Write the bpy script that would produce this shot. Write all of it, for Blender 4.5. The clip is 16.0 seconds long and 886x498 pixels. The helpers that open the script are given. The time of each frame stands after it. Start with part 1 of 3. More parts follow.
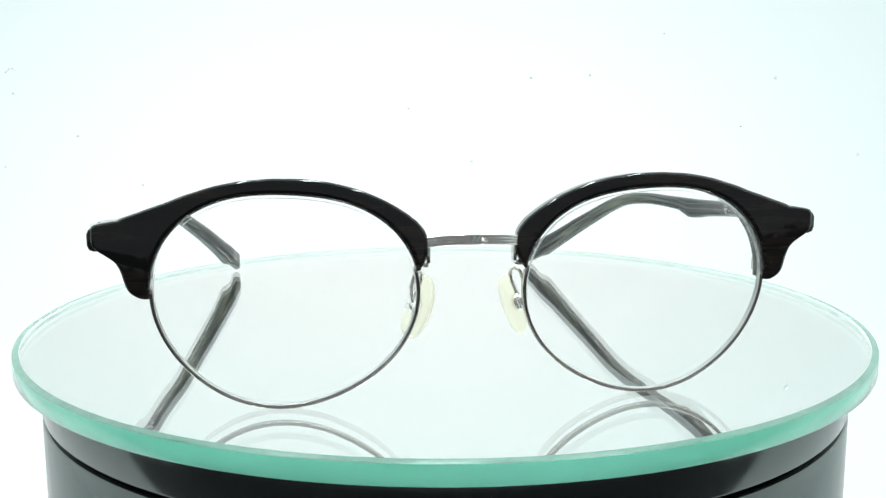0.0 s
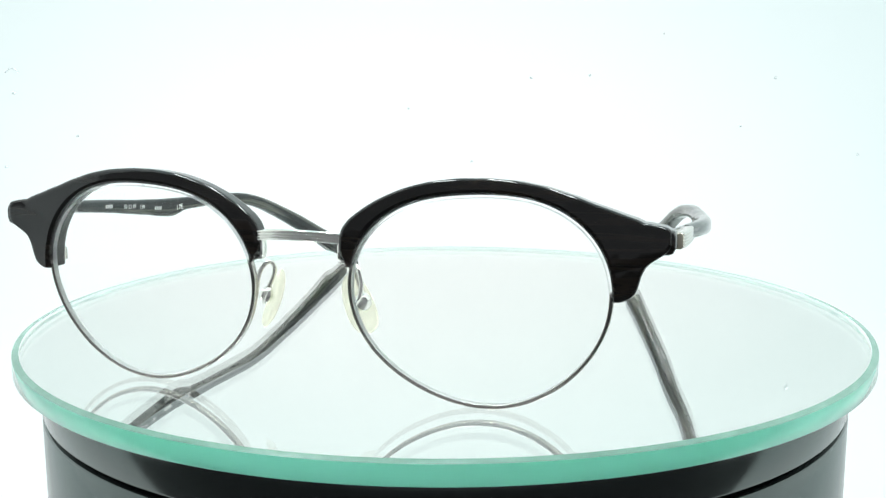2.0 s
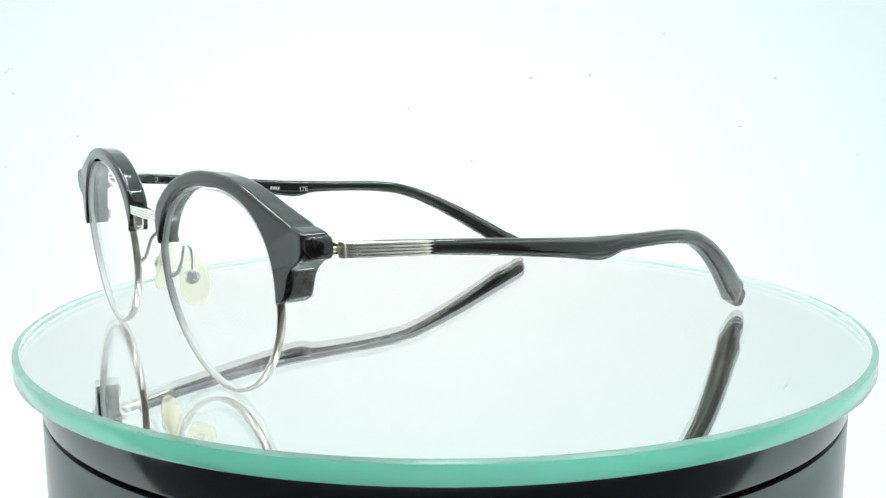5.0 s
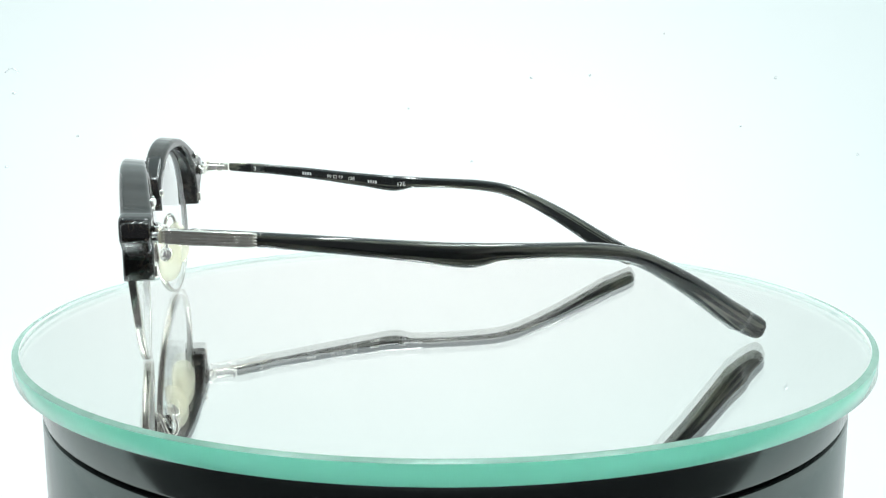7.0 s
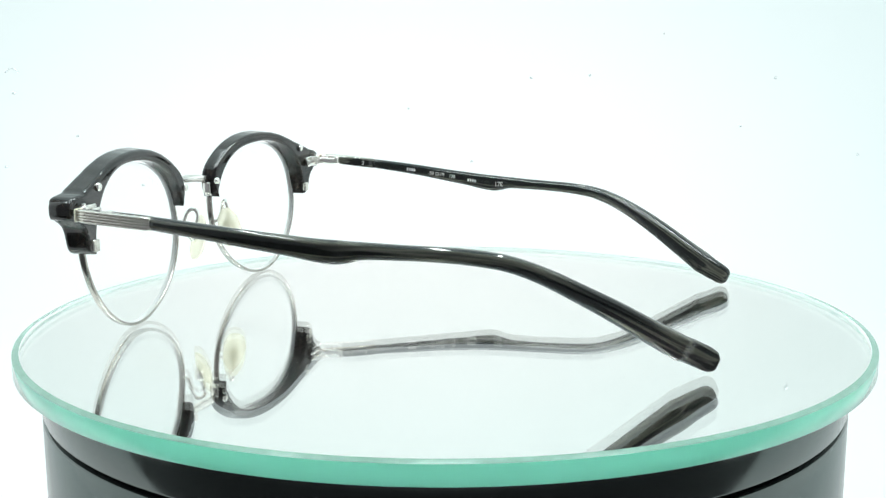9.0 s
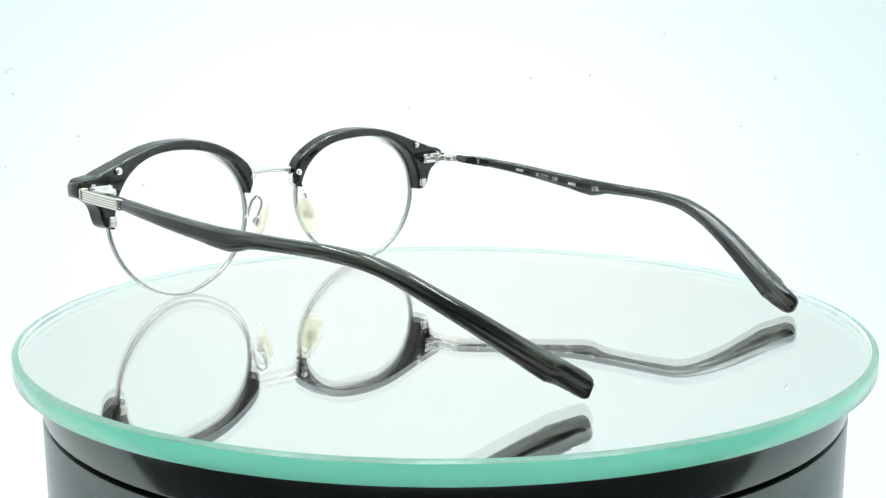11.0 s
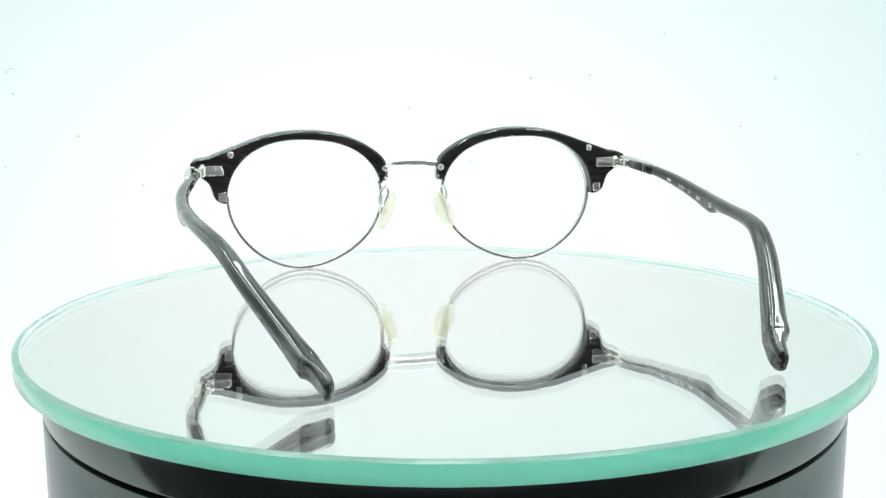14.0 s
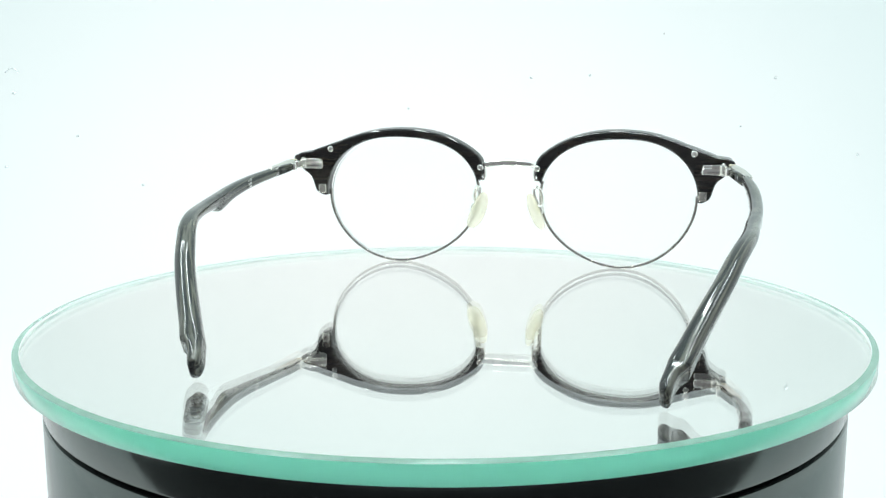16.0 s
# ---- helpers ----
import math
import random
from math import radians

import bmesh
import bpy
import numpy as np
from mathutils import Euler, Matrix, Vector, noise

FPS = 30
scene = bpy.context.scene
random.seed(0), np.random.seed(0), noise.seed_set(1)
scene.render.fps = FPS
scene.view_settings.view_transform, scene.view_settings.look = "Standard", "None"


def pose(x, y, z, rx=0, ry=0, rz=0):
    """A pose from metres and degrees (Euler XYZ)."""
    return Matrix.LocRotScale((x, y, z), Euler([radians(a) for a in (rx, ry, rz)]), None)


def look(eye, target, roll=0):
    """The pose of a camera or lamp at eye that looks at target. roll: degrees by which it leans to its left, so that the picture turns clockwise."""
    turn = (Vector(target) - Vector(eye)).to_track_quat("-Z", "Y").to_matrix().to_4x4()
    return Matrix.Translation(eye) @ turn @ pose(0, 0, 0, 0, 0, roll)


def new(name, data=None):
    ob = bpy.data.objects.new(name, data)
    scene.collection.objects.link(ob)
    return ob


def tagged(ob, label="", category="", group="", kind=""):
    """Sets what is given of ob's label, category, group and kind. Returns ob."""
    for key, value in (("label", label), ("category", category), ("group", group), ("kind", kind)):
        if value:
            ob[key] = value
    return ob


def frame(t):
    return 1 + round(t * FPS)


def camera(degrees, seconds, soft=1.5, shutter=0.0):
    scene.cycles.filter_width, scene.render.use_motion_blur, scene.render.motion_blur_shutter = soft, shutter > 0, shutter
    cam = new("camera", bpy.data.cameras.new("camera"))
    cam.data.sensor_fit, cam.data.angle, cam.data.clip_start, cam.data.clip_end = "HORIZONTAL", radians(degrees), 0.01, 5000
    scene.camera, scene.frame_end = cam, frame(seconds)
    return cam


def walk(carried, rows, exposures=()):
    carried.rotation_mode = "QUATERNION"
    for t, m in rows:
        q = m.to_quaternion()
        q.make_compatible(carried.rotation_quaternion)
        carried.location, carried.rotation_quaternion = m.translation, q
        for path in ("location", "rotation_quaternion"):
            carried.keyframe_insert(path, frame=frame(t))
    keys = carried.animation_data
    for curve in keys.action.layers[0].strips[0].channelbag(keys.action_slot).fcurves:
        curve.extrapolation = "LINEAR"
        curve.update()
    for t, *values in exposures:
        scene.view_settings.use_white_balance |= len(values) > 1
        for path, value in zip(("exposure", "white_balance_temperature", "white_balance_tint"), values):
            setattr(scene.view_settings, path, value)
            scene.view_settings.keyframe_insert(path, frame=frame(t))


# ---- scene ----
MM = 0.001
DISC_TOP = 0.080          # height of the mirror's upper face over the light table
DISC_R, DISC_T = 0.1067, 0.0046

# ---- camera ----
cam = camera(45.11, 16.0, soft=1.35)
EYE = (0.0, -0.2754, DISC_TOP + 0.0653)
YAW, PITCH = radians(-0.094), radians(-9.860)
AIM = (EYE[0] + math.sin(YAW) * math.cos(PITCH), EYE[1] + math.cos(YAW) * math.cos(PITCH), EYE[2] + math.sin(PITCH))
walk(cam, [(0.0, look(EYE, AIM, -0.150)), (16.0, look(EYE, AIM, -0.150))], exposures=[(0.0, 0.0), (12.5, 0.0), (15.0, -0.05), (16.0, -0.05)])

# ---- turning: seconds and degrees ----
TURN = [(0.0, 8.30), (1.0, -4.00), (2.0, -16.90), (3.0, -30.09), (4.0, -43.21), (6.5, -75.08), (7.5, -87.35), (9.0, -105.57), (11.5, -136.73), (13.0, -155.17), (14.5, -173.28), (16.0, -191.75)]

# ---- light ----
PANEL_BACK, PANEL_SIDE, PANEL_TOP, STRIP = 1.0, 0.8, 0.9, 46.0
world = bpy.data.worlds.new("studio")
scene.world = world
world.use_nodes = True
world.node_tree.nodes["Background"].inputs[0].default_value = (0.75, 0.80, 0.85, 1)
world.node_tree.nodes["Background"].inputs[1].default_value = 0.36


# ---- materials ----
def material(name):
    m = bpy.data.materials.new(name)
    m.use_nodes = True
    nt = m.node_tree
    return m, nt, nt.nodes["Principled BSDF"]


def node(nt, kind, **values):
    n = nt.nodes.new(kind)
    for key, value in values.items():
        n.inputs[key].default_value = value
    return n


def ramp(nt, source, stops):
    r = nt.nodes.new("ShaderNodeValToRGB")
    els = r.color_ramp.elements
    while len(els) < len(stops):
        els.new(0.5)
    for el, (pos, col) in zip(els, stops):
        el.position, el.color = pos, (*col, 1)
    nt.links.new(source, r.inputs[0])
    return r.outputs[0]


def grain(nt, scale, stretch=(1, 1, 1), detail=4.0, rough=0.6, distort=0.0):
    tc = nt.nodes.new("ShaderNodeTexCoord")
    mp = nt.nodes.new("ShaderNodeMapping")
    mp.inputs["Scale"].default_value = stretch
    nz = node(nt, "ShaderNodeTexNoise", Scale=scale, Detail=detail, Roughness=rough, Distortion=distort)
    nt.links.new(tc.outputs["Object"], mp.inputs[0])
    nt.links.new(mp.outputs[0], nz.inputs["Vector"])
    return nz.outputs["Fac"]


def bump(nt, bs, height, strength, distance):
    b = node(nt, "ShaderNodeBump", Strength=strength, Distance=distance)
    nt.links.new(height, b.inputs["Height"])
    nt.links.new(b.outputs[0], bs.inputs["Normal"])


def acetate(name, stretch, pale, dark, shift=0.0):
    """Smoky dark acetate with long grey-brown streaks, polished; they follow the run of the part."""
    m, nt, bs = material(name)
    at = nt.nodes.new("ShaderNodeAttribute")
    at.attribute_name = "run"
    mp = nt.nodes.new("ShaderNodeMapping")
    mp.inputs["Scale"].default_value = stretch
    nz = node(nt, "ShaderNodeTexNoise", Scale=0.75, Detail=1.6, Roughness=0.5, Distortion=0.3)
    nt.links.new(at.outputs["Vector"], mp.inputs[0])
    nt.links.new(mp.outputs[0], nz.inputs["Vector"])
    streak = nz.outputs["Fac"]
    nt.links.new(ramp(nt, streak, [(0.34 - shift, dark), (0.51 - shift, tuple(2 * c for c in dark)), (0.58 - shift, pale), (0.64 - shift * 0.3, tuple(1.9 * c for c in dark))]), bs.inputs["Base Color"])
    bs.inputs["IOR"].default_value = 1.50
    fine = grain(nt, 900, (1, 1, 1), 3.0)
    nt.links.new(ramp(nt, fine, [(0.3, (0.04,) * 3), (0.7, (0.09,) * 3)]), bs.inputs["Roughness"])
    wavy = grain(nt, 170, (1, 1, 1), 2.0)
    bump(nt, bs, wavy, 0.10, 0.0006)
    return m


def metal(name, colour, rough):
    m, nt, bs = material(name)
    bs.inputs["Metallic"].default_value = 1.0
    worn = grain(nt, 700, (1, 1, 1), 4.0)
    nt.links.new(ramp(nt, worn, [(0.3, tuple(c * 0.93 for c in colour)), (0.7, colour)]), bs.inputs["Base Color"])
    nt.links.new(ramp(nt, worn, [(0.25, (rough * 0.85,) * 3), (0.75, (rough * 1.2,) * 3)]), bs.inputs["Roughness"])
    return m


def clear(name, tint, gloss, ior):
    """Clear optical plastic: see-through, with gloss that grows towards grazing view."""
    m, nt, bs = material(name)
    nt.nodes.remove(bs)
    tr = node(nt, "ShaderNodeBsdfTransparent", Color=(*tint, 1))
    gl = node(nt, "ShaderNodeBsdfGlossy", Color=(gloss, gloss, gloss, 1), Roughness=0.02)
    lw = node(nt, "ShaderNodeLayerWeight", Blend=0.5)
    pw = nt.nodes.new("ShaderNodeMath")
    pw.operation, pw.inputs[1].default_value = "POWER", 5.0
    ad = nt.nodes.new("ShaderNodeMath")
    ad.operation, ad.inputs[1].default_value, ad.inputs[2].default_value = "MULTIPLY_ADD", 0.5, ((ior - 1) / (ior + 1)) ** 2
    nt.links.new(lw.outputs["Facing"], pw.inputs[0])
    nt.links.new(pw.outputs[0], ad.inputs[0])
    mx = nt.nodes.new("ShaderNodeMixShader")
    nt.links.new(ad.outputs[0], mx.inputs[0])
    nt.links.new(tr.outputs[0], mx.inputs[1])
    nt.links.new(gl.outputs[0], mx.inputs[2])
    nt.links.new(mx.outputs[0], nt.nodes["Material Output"].inputs[0])
    return m


def glow(name, colour, strength, diffuse, hot=None):
    """White diffuser cloth, its light put into emission; hot: painted bright spot's place, reach and outer tint."""
    m, nt, bs = material(name)
    bs.inputs["Base Color"].default_value = (diffuse, diffuse, diffuse, 1)
    bs.inputs["Roughness"].default_value = 0.8
    bs.inputs["Specular IOR Level"].default_value = 0.1
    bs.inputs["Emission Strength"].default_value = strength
    weave = grain(nt, 5, (1, 1, 1), 3.0)
    base = ramp(nt, weave, [(0.3, tuple(c * 0.985 for c in colour)), (0.7, colour)])
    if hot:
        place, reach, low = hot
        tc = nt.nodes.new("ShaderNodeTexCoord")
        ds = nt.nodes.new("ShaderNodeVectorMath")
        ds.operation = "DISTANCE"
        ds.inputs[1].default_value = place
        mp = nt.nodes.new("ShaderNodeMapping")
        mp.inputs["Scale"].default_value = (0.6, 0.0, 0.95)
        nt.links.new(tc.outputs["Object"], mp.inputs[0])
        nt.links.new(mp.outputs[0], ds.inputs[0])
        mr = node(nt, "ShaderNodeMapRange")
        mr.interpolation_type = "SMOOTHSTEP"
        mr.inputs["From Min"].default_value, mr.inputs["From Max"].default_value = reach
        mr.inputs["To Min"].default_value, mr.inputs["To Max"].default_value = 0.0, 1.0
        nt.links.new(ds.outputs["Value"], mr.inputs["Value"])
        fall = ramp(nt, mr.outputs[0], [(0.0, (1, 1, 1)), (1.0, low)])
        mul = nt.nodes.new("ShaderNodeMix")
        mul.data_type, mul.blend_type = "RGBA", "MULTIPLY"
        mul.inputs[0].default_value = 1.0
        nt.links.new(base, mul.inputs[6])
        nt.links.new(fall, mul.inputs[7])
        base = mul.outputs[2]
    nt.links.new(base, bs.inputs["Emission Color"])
    return m


ACETATE_FRONT = acetate("acetate_front", (0.8, 0.05, 0.6), (0.024, 0.018, 0.0135), (0.0064, 0.0057, 0.0050))
ACETATE_TEMPLE = acetate("acetate_temple", (0.62, 0.017, 0.62), (0.100, 0.101, 0.079), (0.0046, 0.0060, 0.0054), 0.04)
SILVER = metal("silver_metal", (0.85, 0.83, 0.785), 0.12)
BRASS = metal("pale_brass", (0.93, 0.87, 0.70), 0.30)
RIM_METAL = metal("rim_metal", (0.50, 0.475, 0.44), 0.16)
SILVER_DARK = metal("silver_shaded", (0.70, 0.67, 0.615), 0.14)
LENS = clear("demo_lens", (0.997, 1.0, 0.999), 0.9, 1.20)

# frosted cut rim of the lens
LENS_EDGE, _nt, _bs = material("lens_edge")
_nt.links.new(ramp(_nt, grain(_nt, 500), [(0.3, (0.86, 0.89, 0.89)), (0.7, (0.92, 0.94, 0.94))]), _bs.inputs["Base Color"])
_bs.inputs["Roughness"].default_value = 0.4
_tl = node(_nt, "ShaderNodeBsdfTranslucent", Color=(0.97, 0.99, 0.99, 1))
_tp = node(_nt, "ShaderNodeBsdfTransparent", Color=(0.97, 0.99, 0.99, 1))
_mx, _m2 = _nt.nodes.new("ShaderNodeMixShader"), _nt.nodes.new("ShaderNodeMixShader")
_mx.inputs[0].default_value, _m2.inputs[0].default_value = 0.6, 0.25
_nt.links.new(_bs.outputs[0], _mx.inputs[1])
_nt.links.new(_tl.outputs[0], _mx.inputs[2])
_nt.links.new(_mx.outputs[0], _m2.inputs[1])
_nt.links.new(_tp.outputs[0], _m2.inputs[2])
_nt.links.new(_m2.outputs[0], _nt.nodes["Material Output"].inputs[0])

PAD, _nt, _bs = material("ivory_silicone")
_nt.links.new(ramp(_nt, grain(_nt, 220), [(0.3, (0.85, 0.82, 0.64)), (0.7, (0.91, 0.89, 0.74))]), _bs.inputs["Base Color"])
_bs.inputs["Roughness"].default_value = 0.28
_tl = node(_nt, "ShaderNodeBsdfTranslucent", Color=(1.0, 0.985, 0.92, 1))
_tp = node(_nt, "ShaderNodeBsdfTransparent", Color=(0.99, 0.98, 0.90, 1))
_mx = _nt.nodes.new("ShaderNodeMixShader")
_mx.inputs[0].default_value = 0.65
_nt.links.new(_bs.outputs[0], _mx.inputs[1])
_nt.links.new(_tl.outputs[0], _mx.inputs[2])
_m2 = _nt.nodes.new("ShaderNodeMixShader")
_m2.inputs[0].default_value = 0.68
_nt.links.new(_mx.outputs[0], _m2.inputs[1])
_nt.links.new(_tp.outputs[0], _m2.inputs[2])
_nt.links.new(_m2.outputs[0], _nt.nodes["Material Output"].inputs[0])

PRINT, _nt, _bs = material("white_print")
_nt.links.new(ramp(_nt, grain(_nt, 1500), [(0.3, (0.60, 0.60, 0.58)), (0.7, (0.80, 0.80, 0.78))]), _bs.inputs["Base Color"])
_bs.inputs["Roughness"].default_value = 0.5

BLACK, _nt, _bs = material("black_gloss_plastic")
_nt.links.new(ramp(_nt, grain(_nt, 40), [(0.3, (0.006, 0.006, 0.007)), (0.7, (0.011, 0.011, 0.012))]), _bs.inputs["Base Color"])
_nt.links.new(ramp(_nt, grain(_nt, 300, (1, 1, 0.1)), [(0.3, (0.10,) * 3), (0.7, (0.20,) * 3)]), _bs.inputs["Roughness"])

_bs.inputs["IOR"].default_value = 2.0
_bs.inputs["Specular Tint"].default_value = (0.86, 1.0, 0.95, 1)

GROOVE, _nt, _bs = material("groove_black")
_nt.links.new(ramp(_nt, grain(_nt, 60), [(0.3, (0.003,) * 3), (0.7, (0.006,) * 3)]), _bs.inputs["Base Color"])
_bs.inputs["Roughness"].default_value = 0.6

GLASS_TOP, _nt, _bs = material("float_glass")
_bs.inputs["Base Color"].default_value = (0.995, 1.0, 0.993, 1)
_bs.inputs["Transmission Weight"].default_value = 1.0
_bs.inputs["IOR"].default_value = 1.52
_bs.inputs["Roughness"].default_value = 0.0

MIRROR, _nt, _bs = material("silvered_back")
_bs.inputs["Metallic"].default_value = 1.0
_nt.links.new(ramp(_nt, grain(_nt, 30), [(0.3, (0.990, 0.968, 0.948)), (0.7, (0.998, 0.976, 0.956))]), _bs.inputs["Base Color"])
_bs.inputs["Roughness"].default_value = 0.004

# the cut edge of the plate: light that travels in the glass leaves it green
EDGE, _nt, _bs = material("green_glass_edge")
_bs.inputs["Base Color"].default_value = (0.17, 0.80, 0.56, 1)
_bs.inputs["Roughness"].default_value = 0.12
_tl = _nt.nodes.new("ShaderNodeBsdfTranslucent")
_nt.links.new(ramp(_nt, grain(_nt, 18), [(0.3, (0.34, 1.0, 0.76)), (0.7, (0.37, 1.0, 0.80))]), _tl.inputs[0])
_mx = _nt.nodes.new("ShaderNodeMixShader")
_mx.inputs[0].default_value = 0.86
_nt.links.new(_bs.outputs[0], _mx.inputs[1])
_nt.links.new(_tl.outputs[0], _mx.inputs[2])
_lw = node(_nt, "ShaderNodeLayerWeight", Blend=0.5)
_pw = _nt.nodes.new("ShaderNodeMath")
_pw.operation, _pw.inputs[1].default_value = "POWER", 3.0
_gl = node(_nt, "ShaderNodeBsdfGlossy", Color=(0.80, 0.82, 0.81, 1), Roughness=0.12)
_m3 = _nt.nodes.new("ShaderNodeMixShader")
_nt.links.new(_lw.outputs["Facing"], _pw.inputs[0])
_nt.links.new(_pw.outputs[0], _m3.inputs[0])
_nt.links.new(_mx.outputs[0], _m3.inputs[1])
_nt.links.new(_gl.outputs[0], _m3.inputs[2])
_nt.links.new(_m3.outputs[0], _nt.nodes["Material Output"].inputs[0])

# pale skin added inside the edge, for white light seen in the far glass
CORE, _nt, _bs = material("pale_wall_light")
_nt.nodes.remove(_bs)
_tl = node(_nt, "ShaderNodeBsdfTranslucent", Color=(0.99, 0.91, 0.95, 1))
_df = node(_nt, "ShaderNodeBsdfDiffuse", Color=(0.93, 0.96, 0.95, 1))
_mx = _nt.nodes.new("ShaderNodeMixShader")
_mx.inputs[0].default_value = 0.46
_nt.links.new(_df.outputs[0], _mx.inputs[1])
_nt.links.new(_tl.outputs[0], _mx.inputs[2])
_nt.links.new(_mx.outputs[0], _nt.nodes["Material Output"].inputs[0])

BEVEL, _nt, _bs = material("polished_bevel")
_nt.links.new(ramp(_nt, grain(_nt, 300), [(0.3, (0.17, 0.32, 0.25)), (0.7, (0.22, 0.37, 0.30))]), _bs.inputs["Base Color"])
_bs.inputs["Roughness"].default_value = 0.22
_bs.inputs["Specular IOR Level"].default_value = 0.3

# the backdrop's bright middle and dimmer, bluer outskirts are painted into its glow
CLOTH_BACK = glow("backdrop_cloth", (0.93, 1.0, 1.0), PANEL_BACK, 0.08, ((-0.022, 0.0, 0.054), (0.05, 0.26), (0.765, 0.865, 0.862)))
CLOTH_SIDE = glow("side_cloth", (0.88, 1.0, 1.0), PANEL_SIDE, 0.3)
CLOTH_TOP = glow("top_cloth", (0.70, 0.96, 1.0), PANEL_TOP, 0.3)
LED = glow("led_strip", (0.89, 1.0, 1.0), STRIP, 0.3)
SPECK, _nt, _bs = material("grey_dust")
_nt.links.new(ramp(_nt, grain(_nt, 400), [(0.3, (0.64, 0.70, 0.71)), (0.7, (0.74, 0.79, 0.79))]), _bs.inputs["Base Color"])
_bs.inputs["Roughness"].default_value = 0.9


# ---- mesh helpers ----
def mesh_of(name, verts, faces, mat, smooth=True, mats=None):
    me = bpy.data.meshes.new(name)
    me.from_pydata([tuple(v) for v in verts], [], faces)
    me.materials.append(mat)
    for m in mats or ():
        me.materials.append(m)
    bm = bmesh.new()
    bm.from_mesh(me)
    bmesh.ops.recalc_face_normals(bm, faces=bm.faces)
    bm.to_mesh(me)
    bm.free()
    for f in me.polygons:
        f.use_smooth = smooth
    return me


def runs(me, values):
    """Store for each vertex: across, along and up, in millimetres, for the streaks."""
    at = me.attributes.new("run", "FLOAT_VECTOR", "POINT")
    at.data.foreach_set("vector", [c for q in values for c in q])
    return me


def part(name, me, parent, label=""):
    ob = new(name, me)
    ob.parent = parent
    return tagged(ob, label)


def loft(loops, closed=False, caps=True):
    """Vertices and faces of a skin over equal rings of points."""
    n, verts, faces = len(loops[0]), [], []
    for ring in loops:
        verts += list(ring)
    last = len(loops) if closed else len(loops) - 1
    for i in range(last):
        a, b = i * n, ((i + 1) % len(loops)) * n
        for k in range(n):
            k2 = (k + 1) % n
            faces.append((a + k, a + k2, b + k2, b + k))
    if caps and not closed:
        faces.append(tuple(range(n)))
        faces.append(tuple((len(loops) - 1) * n + k for k in reversed(range(n))))
    return verts, faces


def round_rect(w, h, r, seg=3):
    """A rounded rectangle round (0, 0) with doubled points near its corners, so that flats stay flat."""
    r = min(r, w * 0.48, h * 0.48)
    out = []
    for cx, cy, a0 in ((w / 2 - r, h / 2 - r, 0), (-w / 2 + r, h / 2 - r, 90), (-w / 2 + r, -h / 2 + r, 180), (w / 2 - r, -h / 2 + r, 270)):
        for k in range(seg + 1):
            a = radians(a0 + 90 * k / seg)
            out.append((cx + r * math.cos(a), cy + r * math.sin(a)))
    full = []
    m = len(out)
    for k in range(m):
        p0, p1 = out[k], out[(k + 1) % m]
        full.append(p0)
        if (k + 1) % (seg + 1) == 0:
            d = math.hypot(p1[0] - p0[0], p1[1] - p0[1])
            if d > 1e-9:
                e = min(0.15, 0.3 * d) / d
                full.append((p0[0] + (p1[0] - p0[0]) * e, p0[1] + (p1[1] - p0[1]) * e))
                full.append((p1[0] + (p0[0] - p1[0]) * e, p1[1] + (p0[1] - p1[1]) * e))
    return full


def spline(pts, per=8):
    """Smooth curve through a few points (Catmull-Rom)."""
    pts = [Vector(q) for q in pts]
    pts = [pts[0] * 2 - pts[1]] + pts + [pts[-1] * 2 - pts[-2]]
    out = []
    for i in range(1, len(pts) - 2):
        for k in range(per):
            u = k / per
            a, b, c, d = pts[i - 1:i + 3]
            out.append(0.5 * (2 * b + (c - a) * u + (2 * a - 5 * b + 4 * c - d) * u * u + (3 * b - a - 3 * c + d) * u ** 3))
    return out + [pts[-2]]


def tube(points, radius, sides=10):
    loops, side = [], None
    for i, q in enumerate(points):
        way = (points[min(i + 1, len(points) - 1)] - points[max(i - 1, 0)]).normalized()
        if side is None:
            side = way.orthogonal().normalized()
        side = (side - way * side.dot(way)).normalized()
        up = way.cross(side)
        loops.append([q + radius * (math.cos(2 * math.pi * k / sides) * side + math.sin(2 * math.pi * k / sides) * up) for k in range(sides)])
    return loft(loops)


def turned(profile, steps, closed_top=True):
    """A turned body about z from (radius, height) pairs."""
    loops = [[(r * math.cos(2 * math.pi * k / steps), r * math.sin(2 * math.pi * k / steps), z) for k in range(steps)] for r, z in profile]
    return loft(loops, caps=closed_top)


def join(*pieces):
    verts, faces = [], []
    for v, f in pieces:
        off = len(verts)
        verts += [Vector(q) for q in v]
        faces += [tuple(k + off for k in q) for q in f]
    return verts, faces


def block(centre, size, r=0.25, turn=None):
    """A box with rounded edges along its y."""
    rr = round_rect(size[0], size[2], r, 2)
    loops = []
    for y, s in ((-0.5, 0.86), (-0.44, 1.0), (0.44, 1.0), (0.5, 0.86)):
        loops.append([Vector((a * s, y * size[1], b * s)) for a, b in rr])
    m = Matrix.Translation(centre) @ (turn or Matrix.Identity(4))
    v, f = loft(loops)
    return [m @ q for q in v], f


